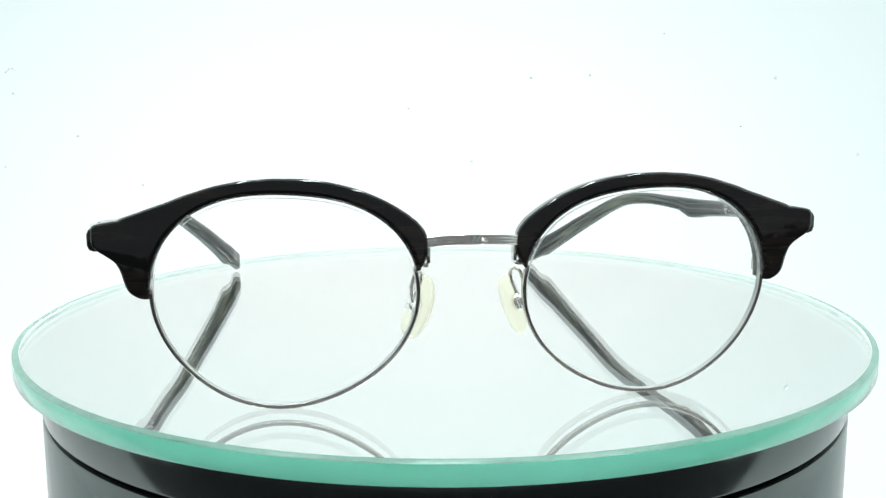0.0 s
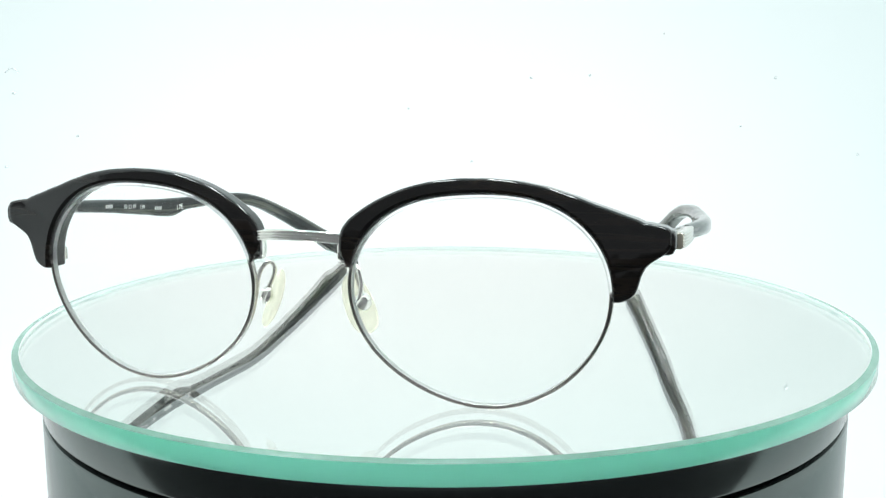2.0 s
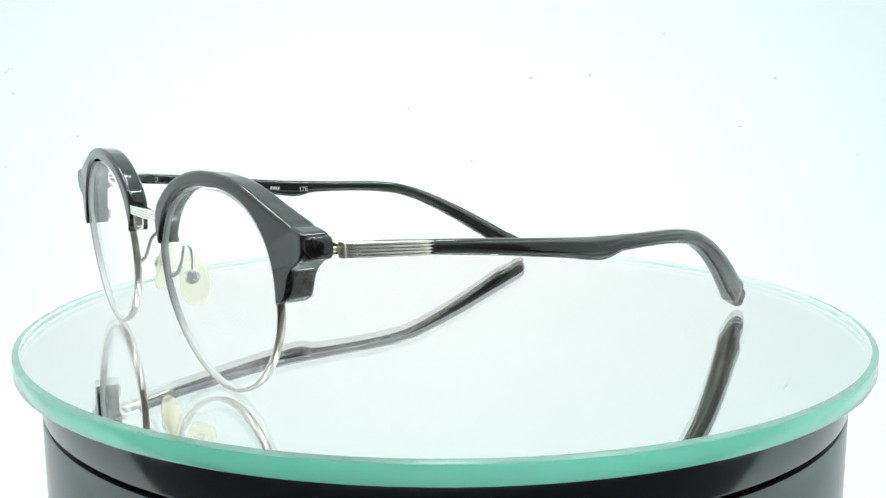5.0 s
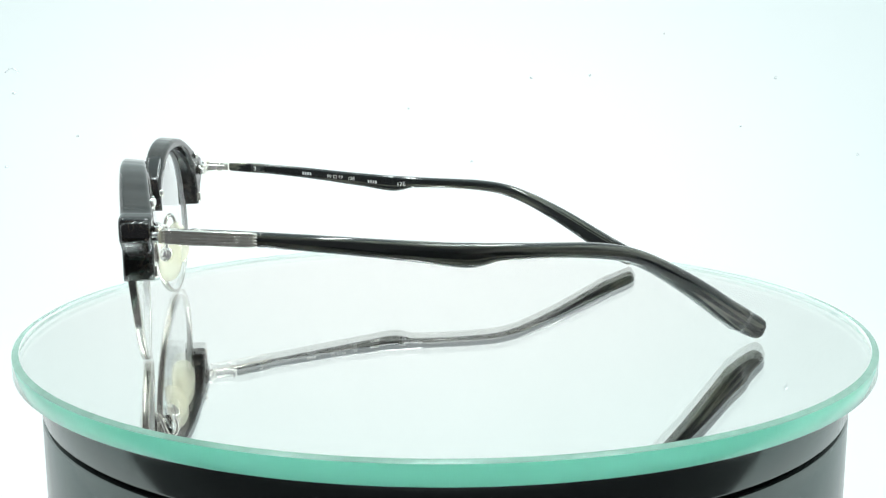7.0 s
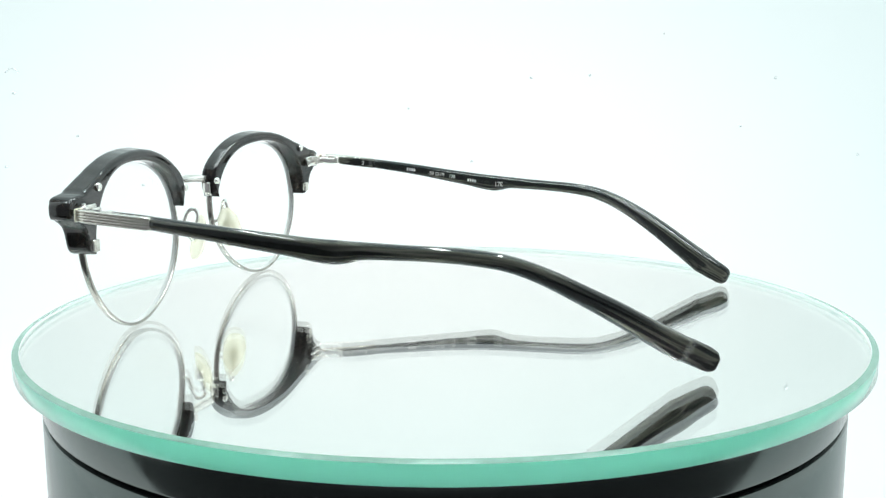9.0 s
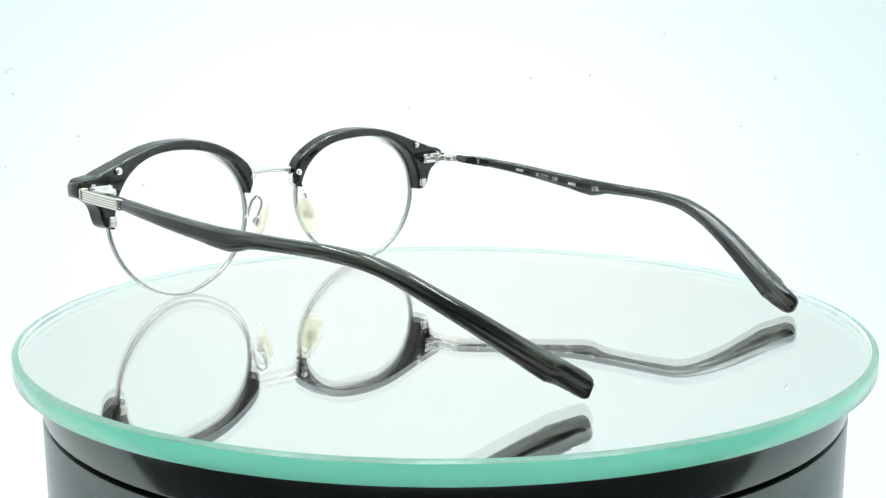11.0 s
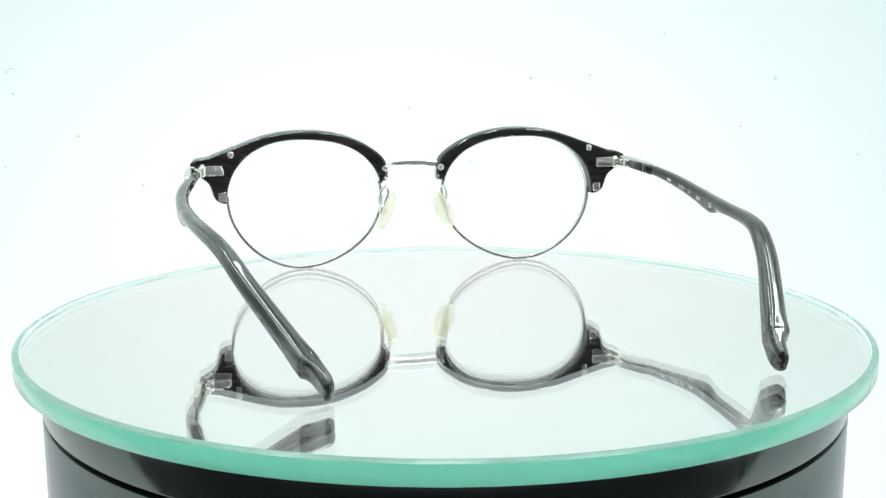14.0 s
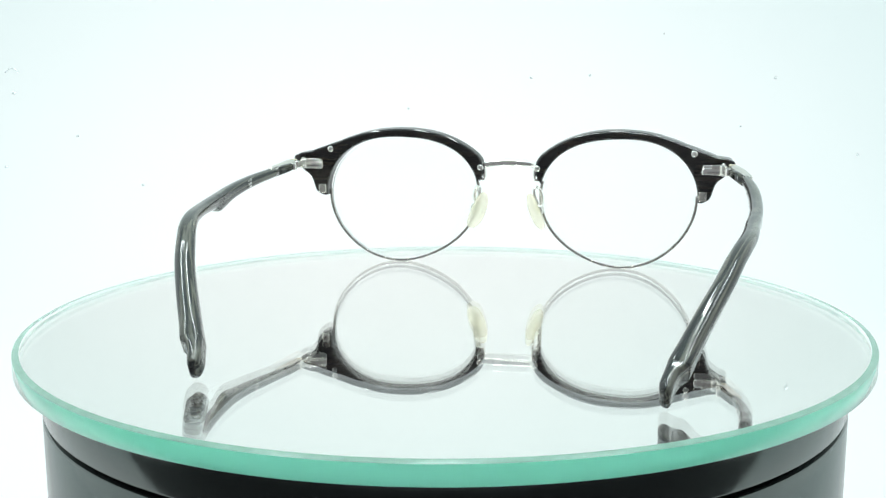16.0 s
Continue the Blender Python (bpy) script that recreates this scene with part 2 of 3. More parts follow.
def pin(centre, way, radius, length, sides=16, dome=0.0):
    """A round pin with bevelled ends, or a domed head."""
    rot = Vector(way).normalized().to_track_quat("Z", "Y").to_matrix().to_4x4()
    prof = [(radius * 0.86, -length / 2), (radius, -length / 2 + radius * 0.14)]
    if dome:
        prof += [(radius * math.cos(radians(a)), length / 2 + dome * math.sin(radians(a))) for a in (0, 25, 50, 70, 85)]
    else:
        prof += [(radius, length / 2 - radius * 0.14), (radius * 0.86, length / 2)]
    v, f = turned(prof, sides)
    m = Matrix.Translation(centre) @ rot
    return [m @ Vector(q) for q in v], f


# ---- the studio: light table, backdrop, diffusers ----
def sheet(name, verts, faces, mat, label, category):
    ob = new(name, mesh_of(name, verts, faces, mat, smooth=True))
    return tagged(ob, label, category, kind="structure")


def sweep():
    """Seamless sheet: table, curve, back wall; 4 mm thick."""
    prof = [(-0.09, 0.0)]
    for k in range(13):
        a = radians(-90 + 90 * k / 12)
        prof.append((0.27 + 0.18 * math.cos(a), 0.18 + 0.18 * math.sin(a)))
    prof.append((0.45, 0.75))
    back = []
    for i, (y, z) in enumerate(prof):
        a, b = prof[max(i - 1, 0)], prof[min(i + 1, len(prof) - 1)]
        d = Vector((b[0] - a[0], b[1] - a[1])).normalized()
        back.append((y + d.y * 0.004, z - d.x * 0.004))
    ring = prof + back[::-1]
    loops = [[(x, y, z) for y, z in ring] for x in (-0.50, 0.50)]
    return loft(loops)


v, f = sweep()
sheet("backdrop", v, f, CLOTH_BACK, "seamless white backdrop sheet that glows, with a painted bright spot", "backdrop")


# unseen table top added before the turntable, to keep reflections from the front dark
TABLE, _nt, _bs = material("dark_table")
_nt.links.new(ramp(_nt, grain(_nt, 25, (1, 6, 1)), [(0.3, (0.018, 0.018, 0.020)), (0.7, (0.032, 0.031, 0.030))]), _bs.inputs["Base Color"])
_bs.inputs["Roughness"].default_value = 0.55
v, f = block((0, -0.38, -0.02), (1.2, 0.58, 0.04), 0.002)
sheet("table", v, f, TABLE, "unseen dark matt table top, added before the turntable", "table")


def panel(name, centre, size, mat, label):
    v, f = block((0, 0, 0), size, 0.004)
    return tagged(new(name, mesh_of(name, [Vector(centre) + Vector(q) for q in v], f, mat, smooth=False)), label, "diffuser", kind="structure")


for sx in (-1, 1):
    panel("side_diffuser", (sx * 0.42, 0.105, 0.36), (0.008, 0.67, 0.72), CLOTH_SIDE, "upright white diffuser panel beside the turntable")
panel("overhead_diffuser", (0, 0.12, 0.75), (0.84, 0.66, 0.008), CLOTH_TOP, "white diffuser panel hung over the turntable")


for x in (-0.22, 0.0, 0.22):
    tagged(panel("led_strip", (x, 0.10, 0.738), (0.022, 0.56, 0.012), LED, "bright white LED strip lamp under the overhead diffuser"), category="lamp", group="overhead strip lamps")


# ---- turntable ----
def turntable():
    base = tagged(new("turntable"), "round glossy black plastic turntable base with a groove", "turntable")
    zb = DISC_TOP - DISC_T
    body = [(0.094, 0.0), (0.1000, 0.0), (0.1008, 0.0012), (0.1010, 0.003), (0.1010, zb - 0.0118), (0.1009, zb - 0.0116), (0.1006, zb - 0.0114), (0.092, zb - 0.0114)]
    part("body", mesh_of("body", *turned(body, 160), BLACK), base)
    seam = [(0.0985, zb - 0.0116), (0.0985, zb - 0.0098)]
    part("groove", mesh_of("groove", *turned(seam, 160), GROOVE), base, "dark recessed seam under the platter")
    return base


def platter(base):
    zb = DISC_TOP - DISC_T
    plat = [(0.092, zb - 0.0101), (0.1006, zb - 0.0102), (0.1009, zb - 0.0100), (0.1010, zb - 0.0097), (0.1010, zb - 0.0022), (0.1007, zb - 0.0012), (0.1003, zb - 0.0004), (0.0990, zb - 0.0001), (0.090, zb - 0.0001)]
    return part("platter", mesh_of("platter", *turned(plat, 160), BLACK), base, "glossy black rotating platter")


def mirror_plate():
    """A round mirror: clear glass, silvered underneath, with a cut green edge."""
    plate = tagged(new("round_mirror"), "round thick glass mirror plate with a green edge", "mirror")
    n, b, drop = 220, 0.0015, 0.0004
    ang = [2 * math.pi * k / n for k in range(n)]
    ring = lambda r, z: [(r * math.cos(a), r * math.sin(a), z) for a in ang]
    me = mesh_of("glass", ring(DISC_R - b, DISC_TOP), [tuple(range(n))], GLASS_TOP, smooth=False)
    glass = part("glass", me, plate, "clear float glass face")
    glass.visible_shadow = False
    zb = DISC_TOP - DISC_T
    part("silvering", mesh_of("silvering", ring(DISC_R - b, zb + 0.00005), [tuple(range(n))], MIRROR, smooth=False), plate, "silvered mirror back")
    v, f = loft([ring(DISC_R, DISC_TOP - drop), ring(DISC_R + 0.00003, DISC_TOP - drop - 0.0001), ring(DISC_R + 0.00003, zb + 0.0003), ring(DISC_R - 0.0003, zb)], caps=False)
    part("edge", mesh_of("edge", v, f, EDGE), plate, "bright green cut glass edge")
    v, f = loft([ring(DISC_R - b, DISC_TOP + 0.00002), ring(DISC_R - b * 0.85, DISC_TOP - 0.00004), ring(DISC_R - 0.0002, DISC_TOP - drop + 0.00008), ring(DISC_R, DISC_TOP - drop)], caps=False)
    part("bevel", mesh_of("bevel", v, f, BEVEL), plate, "thin grey polished bevel")
    v, f = loft([ring(DISC_R - b, DISC_TOP - 0.00006), ring(DISC_R - 0.0006, zb + 0.0004)], caps=False)
    part("added_pale_skin", mesh_of("added_pale_skin", v, f, CORE), plate, "added pale skin for the light in the glass wall")
    return plate


# ---- eyeglasses: built in millimetres, x to one side, y to the back, z up from the mirror ----
SHIFT = (-6.0, 0.0, 0.36)
LENS_C = (35.0, 21.0)


def lens_r(a):
    return (22.91 + 0.43 * math.cos(a) + 0.37 * math.sin(a) + 2.05 * math.cos(2 * a) - 0.14 * math.sin(2 * a)
            - 0.22 * math.cos(3 * a) + 0.77 * math.sin(3 * a) + 0.04 * math.cos(4 * a) + 0.01 * math.sin(4 * a)
            + 0.75 * math.exp(5.0 * (math.cos(a + radians(152)) - 1)))


def lens_pt(a, off=0.0):
    r = lens_r(a) + off
    return LENS_C[0] + r * math.cos(a), LENS_C[1] + r * math.sin(a)


def front_y(x):
    return -78.0 + 4.9 * (x / 65.0) ** 2


def wire_y(x, z):
    return front_y(x) + max(1.3, 1.3 + (26 - z) / 26 * 2.2)


def put(verts, side):
    """From millimetres on the positive side to the glasses' space."""
    return [Vector((side * q[0] + SHIFT[0], q[1] + SHIFT[1], q[2] + SHIFT[2])) * MM for q in verts]


BROW_OUT = [(2.4, 27.1), (3.2, 28.3), (5.0, 29.3), (6.7, 29.75), (11.2, 30.8), (14.1, 32.0), (15.5, 33.6), (16.6, 36.3), (17.8, 37.1), (20.2, 37.6), (22.6, 38.1), (23.6, 37.5),
            (26.1, 35.0), (32.0, 31.7), (41.4, 28.4), (52.9, 26.1), (65.3, 24.5), (78.1, 23.4), (91.0, 23.05), (103.9, 23.4),
            (116.5, 24.3), (128.8, 25.65), (141.1, 27.4), (148.8, 28.75), (153.6, 29.25), (157.5, 29.0), (162.0, 28.2), (165.5, 26.6), (167.0, 25.6)]


def brow_mesh(side):
    angs = sorted(set([2.4 + 0.6 * k for k in range(41)] + [27 + 2.0 * k for k in range(60)] + [147 + k * 1.0 for k in range(21)]))
    xs, ys = [q[0] for q in BROW_OUT], [q[1] for q in BROW_OUT]
    outer = np.interp(angs, xs, ys)
    outer = outer + 0.25 * np.clip((np.array(angs) - 14) / 12, 0, 1) * np.clip((158 - np.array(angs)) / 12, 0, 1)
    for _ in range(2):
        outer[1:-1] = 0.25 * outer[:-2] + 0.5 * outer[1:-1] + 0.25 * outer[2:]
    loops, run = [], []
    for d, ro in zip(angs, outer):
        a = radians(d)
        ri = lens_r(a) - 0.35
        ro = max(ro, ri + 0.8)
        xm = LENS_C[0] + 0.5 * (ri + ro) * math.cos(a)
        deep = 4.3 + 1.8 * min(1.0, max(0.0, xm / 60))
        rr = round_rect(ro - ri, deep, 1.0, 4)
        ring = []
        for u, w in rr:
            r = 0.5 * (ri + ro) + u - (0.10 * (w + deep / 2) if u > 0 else 0.0)
            x, z = LENS_C[0] + r * math.cos(a), LENS_C[1] + r * math.sin(a)
            ring.append((x, front_y(min(x, 66)) + deep / 2 + w, z))
            run.append((w + 5, x + side * 90, z))
        loops.append(ring)
    v, f = loft(loops)
    # the end piece runs back to meet the metal sleeve
    end = block((69.3, -69.7, 33.2), (3.3, 5.4, 4.4), 1.2)
    run = list(run) + [(q[1] + 5, q[0] + side * 90, q[2]) for q in end[0]]
    v, f = join((v, f), end)
    return runs(mesh_of("brow", put(v, side), f, ACETATE_FRONT), run)


def eyewire_mesh(side):
    loops = []
    for k in range(111):
        a = radians(166 + (366 - 166) * k / 110)
        x, z = lens_pt(a, -0.43)
        nx, nz = math.cos(a), math.sin(a)
        y = wire_y(x, z)
        ring = []
        for u, w in round_rect(0.85, 1.70, 0.24, 3):
            dip = 0.12 * (w / 0.85) ** 2 if u > 0.0 else 0.0
            ring.append((x + (u - dip) * nx, y + w, z + (u - dip) * nz))
        loops.append(ring)
    v, f = loft(loops)
    return mesh_of("eyewire", put(v, side), f, RIM_METAL)


def lens_mesh(side):
    """A thin curved demonstration lens with a bevelled rim."""
    n, verts, faces = 120, [], []
    rings = [0.0, 0.35, 0.7, 0.92, 1.0]
    def layer(dy, shrink):
        start = len(verts)
        for s in rings:
            for k in range(n if s else 1):
                a = 2 * math.pi * k / n
                r = (lens_r(a) - 0.80 - shrink) * s
                x, z = LENS_C[0] + r * math.cos(a), LENS_C[1] + r * math.sin(a)
                verts.append((x, wire_y(x, min(z, 26)) + dy - 0.9 * (1 - s * s), z))
        for k in range(n):
            faces.append((start, start + 1 + k, start + 1 + (k + 1) % n))
        for j in range(len(rings) - 2):
            b0, b1 = start + 1 + j * n, start + 1 + (j + 1) * n
            for k in range(n):
                faces.append((b0 + k, b0 + (k + 1) % n, b1 + (k + 1) % n, b1 + k))
        return start + 1 + (len(rings) - 2) * n
    e0, e1 = layer(-0.70, 0.1), layer(0.70, 0.1)
    first_edge = len(faces)
    for k in range(n):
        faces.append((e0 + k, e0 + (k + 1) % n, e1 + (k + 1) % n, e1 + k))
    me = bpy.data.meshes.new("lens")
    me.from_pydata([tuple(q) for q in put(verts, side)], [], faces)
    me.materials.append(LENS)
    me.materials.append(LENS_EDGE)
    bm = bmesh.new()
    bm.from_mesh(me)
    bmesh.ops.recalc_face_normals(bm, faces=bm.faces)
    bm.to_mesh(me)
    bm.free()
    for i, poly in enumerate(me.polygons):
        poly.use_smooth = i < first_edge
        poly.material_index = 0 if i < first_edge else 1
    return me


def ribbed(depth, height, ribs, relief):
    """Section with round ribs along one side: (out, up) pairs."""
    out, n = [], ribs * 8
    for k in range(n + 1):
        u = k / n
        out.append((depth / 2 + relief * math.sqrt(max(0.0, 1 - (2 * ((u * ribs) % 1.0) - 1) ** 2)) - relief, -height / 2 + height * u))
    return out + [(-depth / 2, height / 2 - 0.2), (-depth / 2 + 0.0, 0.0), (-depth / 2, -height / 2 + 0.2)]


def bridge_mesh():
    loops = []
    for k in range(41):
        u = -1 + 2 * k / 40
        x = 9.2 * u
        y = -77.1 - 2.0 * (1 - u * u) + 0.4
        z = 31.95 + 0.7 * (1 - abs(u) ** 2.2)
        slope = math.atan2(-(-4.0 * u), 9.2)
        loops.append([(x - o * math.sin(slope) * 0.2, y - o, z + w) for o, w in ribbed(1.6, 2.15, 4, 0.5)])
    v, f = loft(loops)
    return mesh_of("bridge", put(v, 1), f, SILVER)


# temple's outline: back, middle height, half height, outer face, thickness
TEMPLE = [(-48.0, 31.45, 1.46, 74.25, 2.9), (-37, 30.60, 1.62, 75.3, 3.3), (-26, 29.60, 1.80, 75.5, 3.4), (-15, 28.50, 2.10, 75.0, 3.4),
          (-9, 27.75, 2.38, 74.5, 3.4), (-4.8, 27.40, 2.50, 74.0, 3.4), (-2.0, 27.50, 2.22, 73.7, 3.4), (1.4, 27.72, 1.78, 73.3, 3.5), (9, 27.40, 1.58, 72.2, 3.7),
          (15.5, 27.00, 1.55, 71.0, 3.9), (22, 26.30, 1.62, 69.4, 4.1), (29, 24.90, 1.68, 67.0, 4.4), (35, 22.60, 1.80, 64.4, 4.6), (42, 18.90, 2.05, 61.2, 4.8),
          (50, 14.15, 2.40, 57.0, 4.9), (58, 8.90, 2.72, 52.8, 5.0), (62.6, 6.05, 2.82, 50.5, 5.1), (63.4, 5.60, 2.82, 49.8, 4.7), (64.6, 4.90, 2.82, 48.3, 3.6),
          (66.4, 3.85, 2.80, 47.2, 3.1), (68.0, 2.95, 2.70, 46.6, 2.8), (69.2, 2.35, 2.35, 46.1, 2.3), (69.8, 2.10, 1.50, 45.7, 1.3)]


def temple_mesh(side, spread, start, reach):
    rows = spline([Vector((r[0], r[1], r[3])) for r in TEMPLE], 5)
    extra = spline([Vector((r[0], r[2], r[4])) for r in TEMPLE], 5)
    loops, run, far = [], [], 0.0
    for i, (c, e) in enumerate(zip(rows, extra)):
        a, b = rows[max(i - 1, 0)], rows[min(i + 1, len(rows) - 1)]
        d = Vector((b.x - a.x, b.y - a.y)).normalized()
        dx = (b.z - a.z) / max(1e-6, (b - a).length)
        lean = math.asin(max(-0.48, min(1, dx)))
        open_out = spread * max(0.0, (c.x - start) / (68 - start)) ** 1.2
        open_out += sway(side, c.x)
        half, thick = e.y, e.z
        far += (c - rows[max(i - 1, 0)]).length
        ring = []
        for u, w in round_rect(thick, 2 * half, 1.4 + 0.6 * min(1.0, max(0.0, (c.x - 5) / 25)) - 0.7 * min(1.0, max(0.0, (c.x - 58) / 6)), 6):
            # u across, w up; the ring stands square to the run
            y = c.x + reach * max(0.0, (c.x - 20) / 50) - w * d.y - (u - thick / 2) * math.sin(lean) * 0.8
            z = c.y - 0.25 * min(1.0, max(0.0, (c.x + 30) / 25)) + w * d.x - droop(side, c.x)
            x = c.z + open_out + (u - thick / 2) * math.cos(lean)
            ring.append((x, y, z))
            run.append((u, far + side * 200, w))
        loops.append(ring)
    v, f = loft(loops)
    return runs(mesh_of("temple", put(v, side), f, ACETATE_TEMPLE), run)


def sway(side, y):
    """How far a temple bows outwards along its run."""
    if side > 0:
        return 0.9 * math.exp(-((y - 48) / 16) ** 2) - 0.7 * math.exp(-((y - 5) / 28) ** 2) - 2.3 * math.exp(-((y + 52) / 26) ** 2)
    return 0.8 * math.exp(-((y - 42) / 18) ** 2)


def droop(side, y):
    """How far one temple sits below the other along its run."""
    if side > 0:
        return -0.85 * math.exp(-((y - 38) / 24) ** 2)
    return 1.25 * max(0.0, 1 - (y / 58) ** 2) - 0.5 * max(0.0, 1 - ((y + 60) / 40) ** 2) - 1.25 * math.exp(-((y - 42) / 17) ** 2)


def sleeve_mesh(side):
    loops = []
    sec = ribbed(2.9, 3.0, 5, 0.55)
    for k in range(13):
        u = k / 12
        y = -64.9 + 18.1 * u
        s = 0.92 if k in (0, 12) else 1.0
        x = (71.9 + 0.6 * u if side > 0 else 71.2 + 3.4 * u) - 1.2 * u * (u - 1)
        z = 32.55 - 1.15 * u - droop(side, y)
        loops.append([(x - 1.45 + o * s, y, z + w * s) for o, w in sec])
    v, f = loft(loops)
    return mesh_of("metal_sleeve", put(v, side), f, SILVER_DARK)


def hinge_meshes(side):
    plate = block((64.4, -67.1, 32.5), (6.6, 1.0, 2.9), 0.6)
    lug = block((63.9, -66.4, 32.1), (6.2, 1.6, 2.1), 0.6)
    upper = block((65.6, -66.4, 33.7), (4.6, 1.7, 0.9), 0.4)
    leaf = block((68.6, -66.2, 32.6), (2.4, 3.2, 1.0), 0.4)
    arm = block((68.6, -63.8, 32.5), (1.9, 3.4, 2.3), 0.6)
    strap = block((68.4, -60.6, 32.3), (0.9, 4.4, 1.9), 0.4)
    knuckles = [pin((67.2, -66.0, z), (0, 0, 1), 1.2, 0.9) for z in (31.6, 32.6, 33.6)]
    end = pin((68.2, -58.9, 32.2 - droop(side, -58.9)), (0, 0, 1), 0.9, 2.3)
    screw = pin((67.2, -66.0, 32.7), (0, 0, 1), 0.6, 3.9)
    return [("hinge_plate", join(plate, lug)), ("hinge_leaf", upper), ("hinge_arm", join(leaf, arm, strap))] + [("knuckle", k) for k in knuckles] + [("knuckle", end), ("hinge_screw", screw)]


def text_mesh(body, size):
    cu = bpy.data.curves.new("print", "FONT")
    cu.body, cu.size, cu.align_x, cu.align_y, cu.extrude = body, size, "CENTER", "CENTER", 0.02
    ob = bpy.data.objects.new("print", cu)
    scene.collection.objects.link(ob)
    me = bpy.data.meshes.new_from_object(ob.evaluated_get(bpy.context.evaluated_depsgraph_get()))
    verts, faces = [q.co.copy() for q in me.vertices], [tuple(q.vertices) for q in me.polygons]
    bpy.data.objects.remove(ob)
    return verts, faces


def temple_at(y):
    if y < -48:
        return 31.6, 70.5
    ys = [r[0] for r in TEMPLE]
    z = np.interp(y, ys, [r[1] for r in TEMPLE])
    outer = np.interp(y, ys, [r[3] for r in TEMPLE])
    thick = np.interp(y, ys, [r[4] for r in TEMPLE])
    return float(z), float(outer - thick)


def lettering(side, y, z_off, flat):
    """Writing on the temple's inner face; flat: (verts, faces) in its own plane, reading along y."""
    z, x = temple_at(y)
    z_off -= droop(side, y)
    z1, x1 = temple_at(y + 1)
    x, x1 = x + sway(side, y), x1 + sway(side, y + 1)
    tilt, run = math.atan2(z1 - z, 1), (x1 - x)
    out = []
    for q in flat[0]:
        a, b, c = q
        yy, zz = y + a * math.cos(tilt) - b * math.sin(tilt), z + z_off + a * math.sin(tilt) + b * math.cos(tilt)
        out.append((x - 0.03 - c + run * (yy - y), yy, zz))
    return put(out, side), flat[1]


def flat_bar(w, h, cx=0.0, cy=0.0):
    v = [Vector((cx + sx * w / 2, cy + sy * h / 2, sz * 0.02)) for sz in (-1, 1) for sx, sy in ((-1, -1), (1, -1), (1, 1), (-1, 1))]
    return v, [(0, 1, 2, 3), (4, 5, 6, 7), (0, 1, 5, 4), (1, 2, 6, 5), (2, 3, 7, 6), (3, 0, 4, 7)]


def flat_frame(w, h, t):
    return join(flat_bar(w, t, 0, h / 2), flat_bar(w, t, 0, -h / 2), flat_bar(t, h, -w / 2, 0), flat_bar(t, h, w / 2, 0))


def pad_meshes(side):
    """Silicone pad, its box and screw, and the bent wire that holds it."""
    face = Vector((0.78, -0.54, 0.31)).normalized()
    box_c = Vector((10.65, -70.7, 18.6))
    up = Vector((-0.42, 0.05, 0.90))
    up = (up - face * up.dot(face)).normalized()
    across = up.cross(face)
    centre = box_c - face * 2.25 + up * -0.2
    loops = []
    for k in range(13):
        w = math.sin(math.pi * (k / 12 - 0.5))
        loops.append((w, math.cos(math.pi * (k / 12 - 0.5))))
    verts = []
    for w, c in loops:
        ring = []
        for j in range(28):
            a = 2 * math.pi * j / 28
            sup = abs(math.cos(a)) ** 2.3 + abs(math.sin(a)) ** 2.3
            s = c ** 0.5 * sup ** (-1 / 2.3)
            # egg outline, wider below, dished towards the wearer
            u, h = math.cos(a) * s, math.sin(a) * s
            wide = 3.4 - 0.55 * h
            dish = 0.45 * (h * h) + 0.25 * u * u
            ring.append(centre + across * (u * wide) + up * (h * 6.4) + face * (w * 1.0 + dish * 1.5))
        verts.append(ring)
    pad = loft(verts)
    rot = Matrix((across, face, up)).transposed().to_4x4()
    box = join(block(box_c - face * 0.2, (2.7, 1.6, 2.7), 0.7, rot), pin(box_c - face * 0.5, face, 1.9, 1.0, 20, 0.5))
    screw = join(pin(box_c + face * 0.7, face, 1.05, 0.5, 16, 0.25), pin(box_c - face * 1.1, face, 1.0, 1.2))
    arm = tube(spline([(10.6, -75.6, 18.9), (11.0, -74.0, 20.0), (11.1, -73.0, 22.4), (10.5, -72.3, 24.6), (9.6, -71.3, 25.6), (8.9, -70.3, 25.0), (9.0, -69.9, 23.2), (9.8, -70.2, 21.0), (10.6, -70.6, 19.2)]), 0.50)
    return pad, box, screw, arm


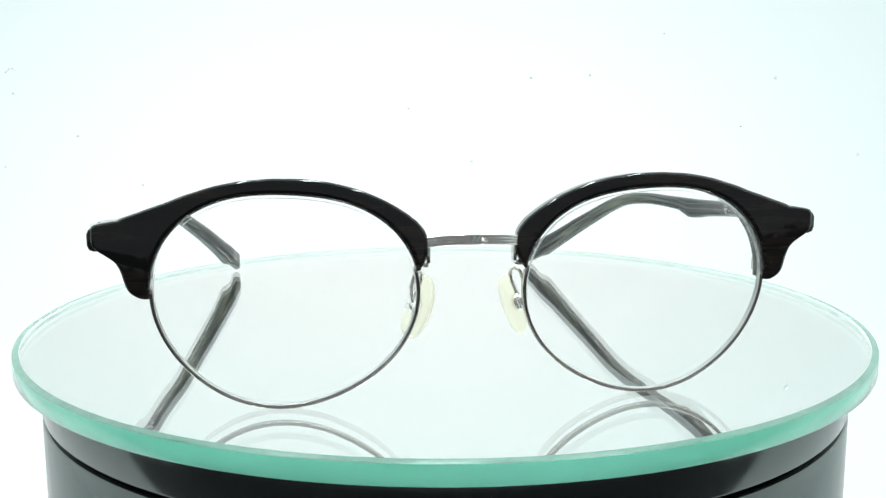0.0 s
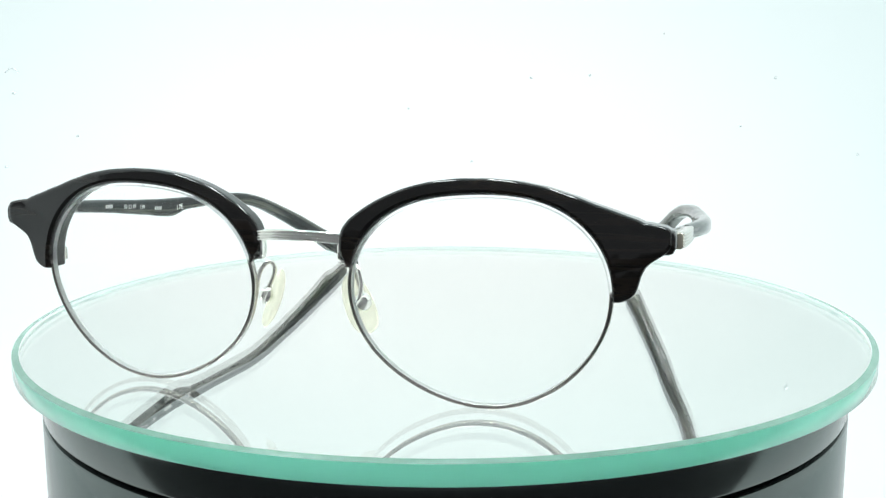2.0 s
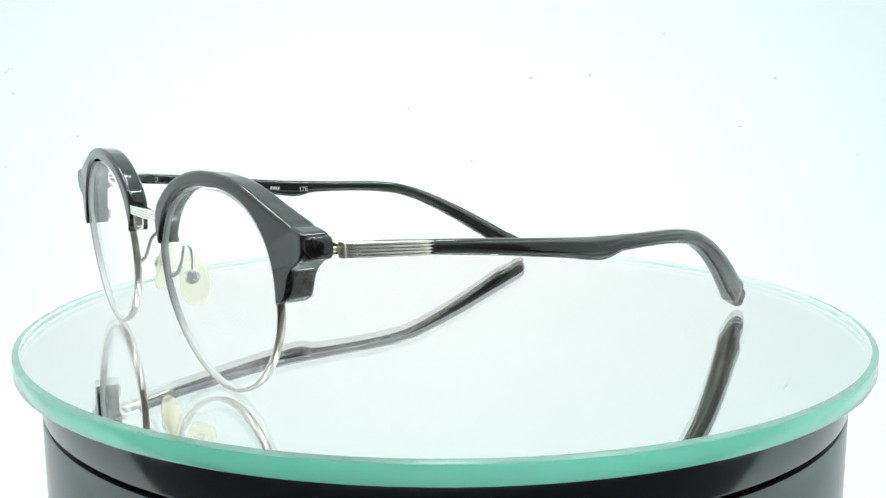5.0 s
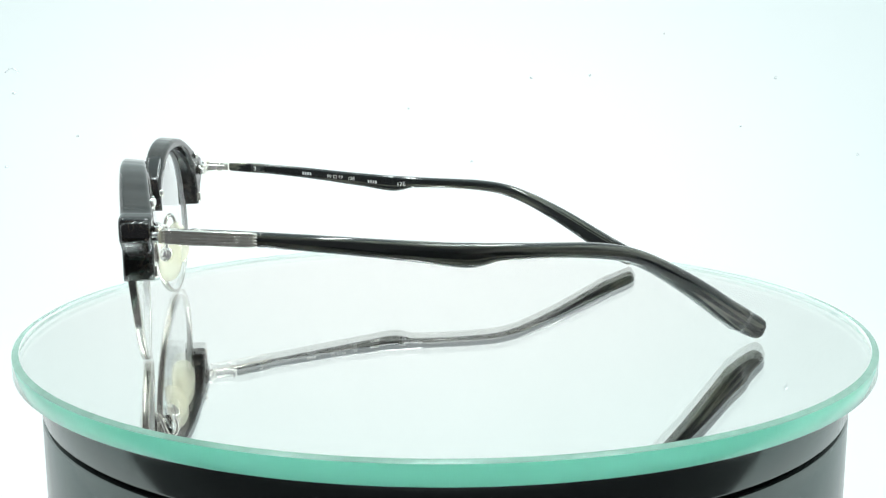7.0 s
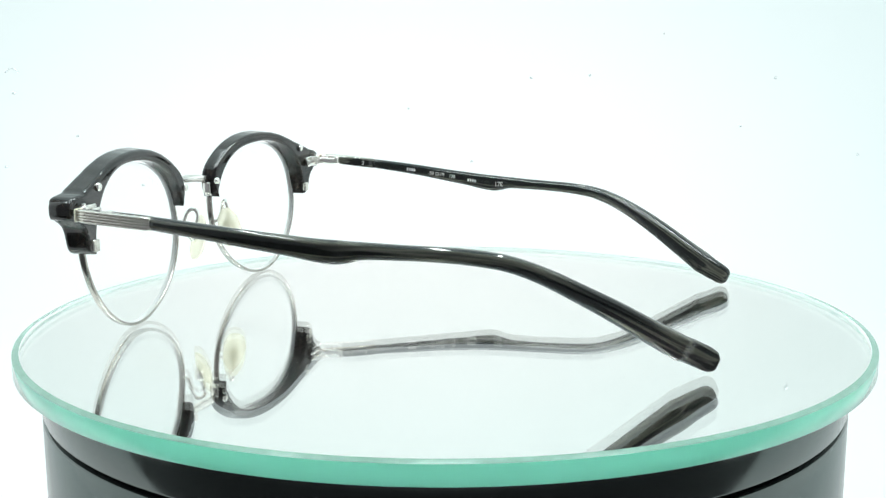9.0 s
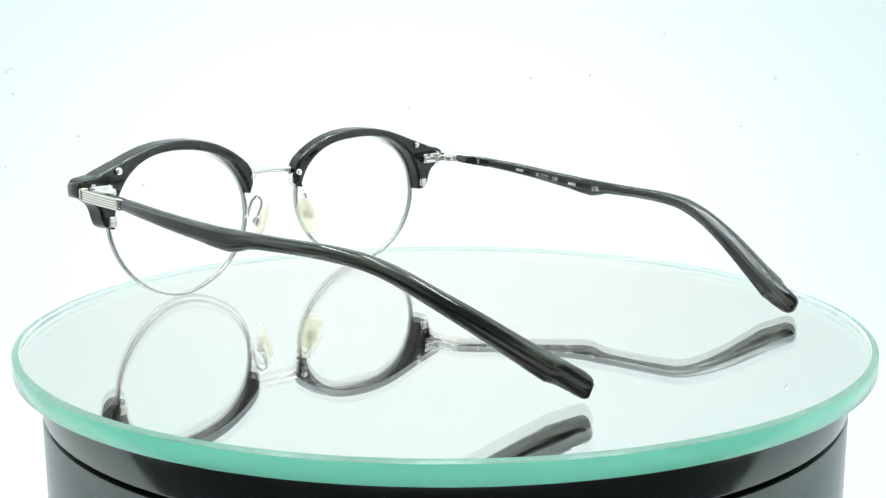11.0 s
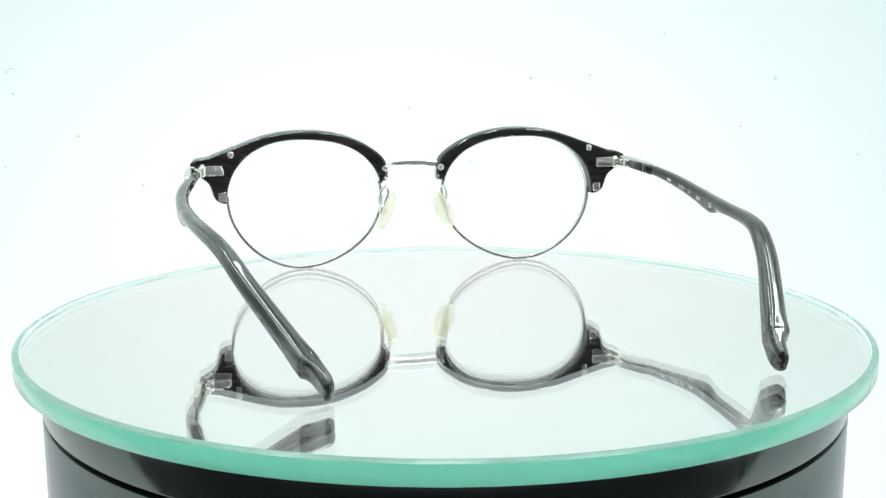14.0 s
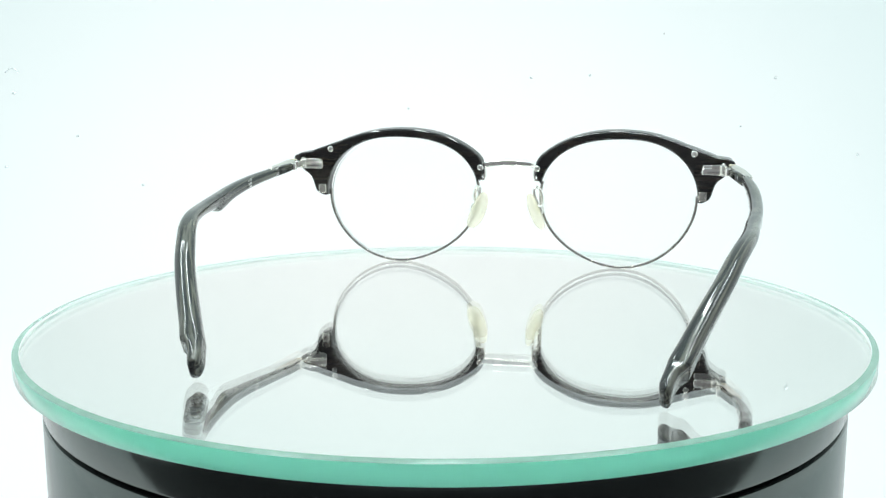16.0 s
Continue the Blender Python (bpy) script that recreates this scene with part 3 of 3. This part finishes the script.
def eyeglasses():
    g = tagged(new("eyeglasses"), "browline eyeglasses with dark smoky acetate brows and silver metal rims", "eyeglasses")
    for side in (1, -1):
        brow = part("brow", brow_mesh(side), g, "dark smoky streaked acetate brow piece")
        part("eyewire", eyewire_mesh(side), g, "thin silver metal lower rim")
        lens = part("lens", lens_mesh(side), g, "clear demonstration lens")
        lens.visible_shadow = False
        for x, y, z in ((58.5, front_y(58.5) + 6.2, 37.3), (9.3, front_y(9.3) + 4.65, 31.5)):
            v, f = pin((x, y, z), (0, 1, 0), 1.0, 0.8, 18, 0.4)
            part("rivet", mesh_of("rivet", put(v, side), f, SILVER), brow, "polished silver rivet")
        v, f = block((61.4, -67.6, 24.2), (2.3, 1.4, 2.8), 0.3)
        part("rim_clip", mesh_of("rim_clip", put(v, side), f, SILVER_DARK), brow, "small metal rim clip")
        v, f = join(block((8.25, -76.0, 29.4), (0.7, 2.2, 3.2), 0.3), block((9.0, -75.8, 27.5), (1.6, 1.8, 0.8), 0.3))
        part("rim_clip", mesh_of("rim_clip", put(v, side), f, SILVER), brow, "small metal rim clip")
        pad, box, screw, arm = pad_meshes(side)
        pad_ob = part("nose_pad", mesh_of("nose_pad", put(pad[0], side), pad[1], PAD), g, "yellowish ivory silicone nose pad")
        part("pad_box", mesh_of("pad_box", put(box[0], side), box[1], SILVER), pad_ob, "silver pad box")
        part("pad_screw", mesh_of("pad_screw", put(screw[0], side), screw[1], SILVER), pad_ob, "silver screw")
        part("pad_arm", mesh_of("pad_arm", put(arm[0], side), arm[1], SILVER), pad_ob, "bent silver wire arm")
        temple = part("temple", temple_mesh(side, -0.3 if side > 0 else 6.1, -40 if side > 0 else 5, 1.2 if side > 0 else 1.9), g, "streaked grey-black acetate temple arm")
        sleeve = part("metal_sleeve", sleeve_mesh(side), temple, "ribbed silver metal sleeve")
        v, f = block((70.5 if side > 0 else 69.9, -65.1, 32.55 - droop(side, -65)), (2.5, 0.5, 3.0), 0.5)
        part("end_plate", mesh_of("end_plate", put(v, side), f, BRASS), sleeve, "thin pale brass end plate")
        v, f = loft([[(x0 + u, y, z + w - droop(side, y)) for u, w in round_rect(1.5, h, 0.5, 3)] for y, x0, z, h in [(a, b - (1.6 * max(0.0, (a + 60) / 13) if side > 0 else 0.0), c, d) for a, b, c, d in
                     ((-58.0, 69.3, 32.15, 2.0), (-57.5, 69.4, 32.1, 2.6), (-53.0, 70.6, 31.8, 2.8), (-47.0, 72.1, 31.4, 2.9))]])
        part("inner_core", runs(mesh_of("inner_core", put(v, side), f, ACETATE_TEMPLE), v), temple, "dark acetate inner face of the temple")
        for name, (v, f) in hinge_meshes(side):
            part(name, mesh_of(name, put(v, side), f, SILVER), temple)
        marks = []
        if side < 0:
            marks = [("lettering", -24.3, 0.0, join(*[(([q + Vector((dx, 0, 0)) for q in v]), f) for dx, (v, f) in
                      ((-2.0, text_mesh("50", 1.5)), (0.0, flat_frame(1.0, 0.9, 0.14)), (1.7, text_mesh("19", 1.5)))])),
                     ("lettering", -19.1, 0.0, text_mesh("138", 1.5)),
                     ("lettering", -2.8, -0.5, text_mesh("17E", 2.0)),
                     ("printed_bar", -33.5, 0.0, join(*[flat_bar(0.5, 0.9, dx, 0) for dx in (-1.2, -0.4, 0.4, 1.2)])),
                     ("printed_bar", -12.2, -0.3, join(*[flat_bar(0.5, 0.9, dx, 0) for dx in (-1.2, -0.4, 0.4, 1.2)])),
                     ("printed_mark", -50.3, 0.0, flat_frame(0.8, 1.0, 0.2))]
        else:
            marks = [("printed_mark", -28.0, 0.6, join(*[flat_bar(0.35, 0.7, dx, dy) for dx in (-0.8, 0.0, 0.8) for dy in (-0.5, 0.5)])),
                     ("printed_mark", -28.0, -0.7, join(*[flat_bar(0.5, 0.5, dx, 0) for dx in (-0.6, 0.2)]))]
        for name, y, up, flat in marks:
            v, f = lettering(side, y, up, flat)
            part(name, mesh_of(name, v, f, PRINT, smooth=False), temple, "small pale printed marking")
    part("bridge", bridge_mesh(), g, "arched silver metal bridge with fine ribs")
    return g


# ---- dust on the backdrop; the five highest specks stand for camera sensor dust ----
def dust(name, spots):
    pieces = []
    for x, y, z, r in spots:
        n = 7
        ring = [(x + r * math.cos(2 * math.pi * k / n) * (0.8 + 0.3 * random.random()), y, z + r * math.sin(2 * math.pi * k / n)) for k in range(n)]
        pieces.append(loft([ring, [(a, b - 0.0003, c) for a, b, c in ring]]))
    return tagged(new(name, mesh_of(name, *join(*pieces), SPECK)), "tiny grey specks on the white backdrop, some for camera sensor dust", "dust", kind="stuff")


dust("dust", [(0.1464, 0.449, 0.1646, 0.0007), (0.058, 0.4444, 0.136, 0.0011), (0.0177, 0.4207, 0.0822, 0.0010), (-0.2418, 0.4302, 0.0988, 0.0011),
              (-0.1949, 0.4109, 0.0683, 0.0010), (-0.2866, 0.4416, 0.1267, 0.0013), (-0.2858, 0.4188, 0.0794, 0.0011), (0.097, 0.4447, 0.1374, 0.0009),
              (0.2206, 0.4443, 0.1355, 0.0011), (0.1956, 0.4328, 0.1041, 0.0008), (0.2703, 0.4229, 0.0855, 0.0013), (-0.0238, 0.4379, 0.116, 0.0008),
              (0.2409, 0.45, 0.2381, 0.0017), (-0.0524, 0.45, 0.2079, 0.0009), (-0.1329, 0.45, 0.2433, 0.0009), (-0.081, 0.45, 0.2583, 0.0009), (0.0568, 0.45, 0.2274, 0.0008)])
hair = [(-0.2930, 0.4448, 0.1400), (-0.2905, 0.4452, 0.1424), (-0.2886, 0.4453, 0.1428), (-0.2862, 0.4452, 0.1420), (-0.2840, 0.4449, 0.1404)]
tagged(new("lint", mesh_of("lint", *tube(spline(hair, 6), 0.00045, 6), SPECK)), "short curved grey lint on the white backdrop", "lint")
base = turntable()
plat = platter(base)
mirror = mirror_plate()
glasses = eyeglasses()
glasses.location = (0, 0, DISC_TOP)


def motions():
    for thing, z in ((plat, 0.0), (mirror, 0.0), (glasses, DISC_TOP)):
        walk(thing, [(t, pose(0, 0, z, 0, 0, a)) for t, a in TURN])


motions()
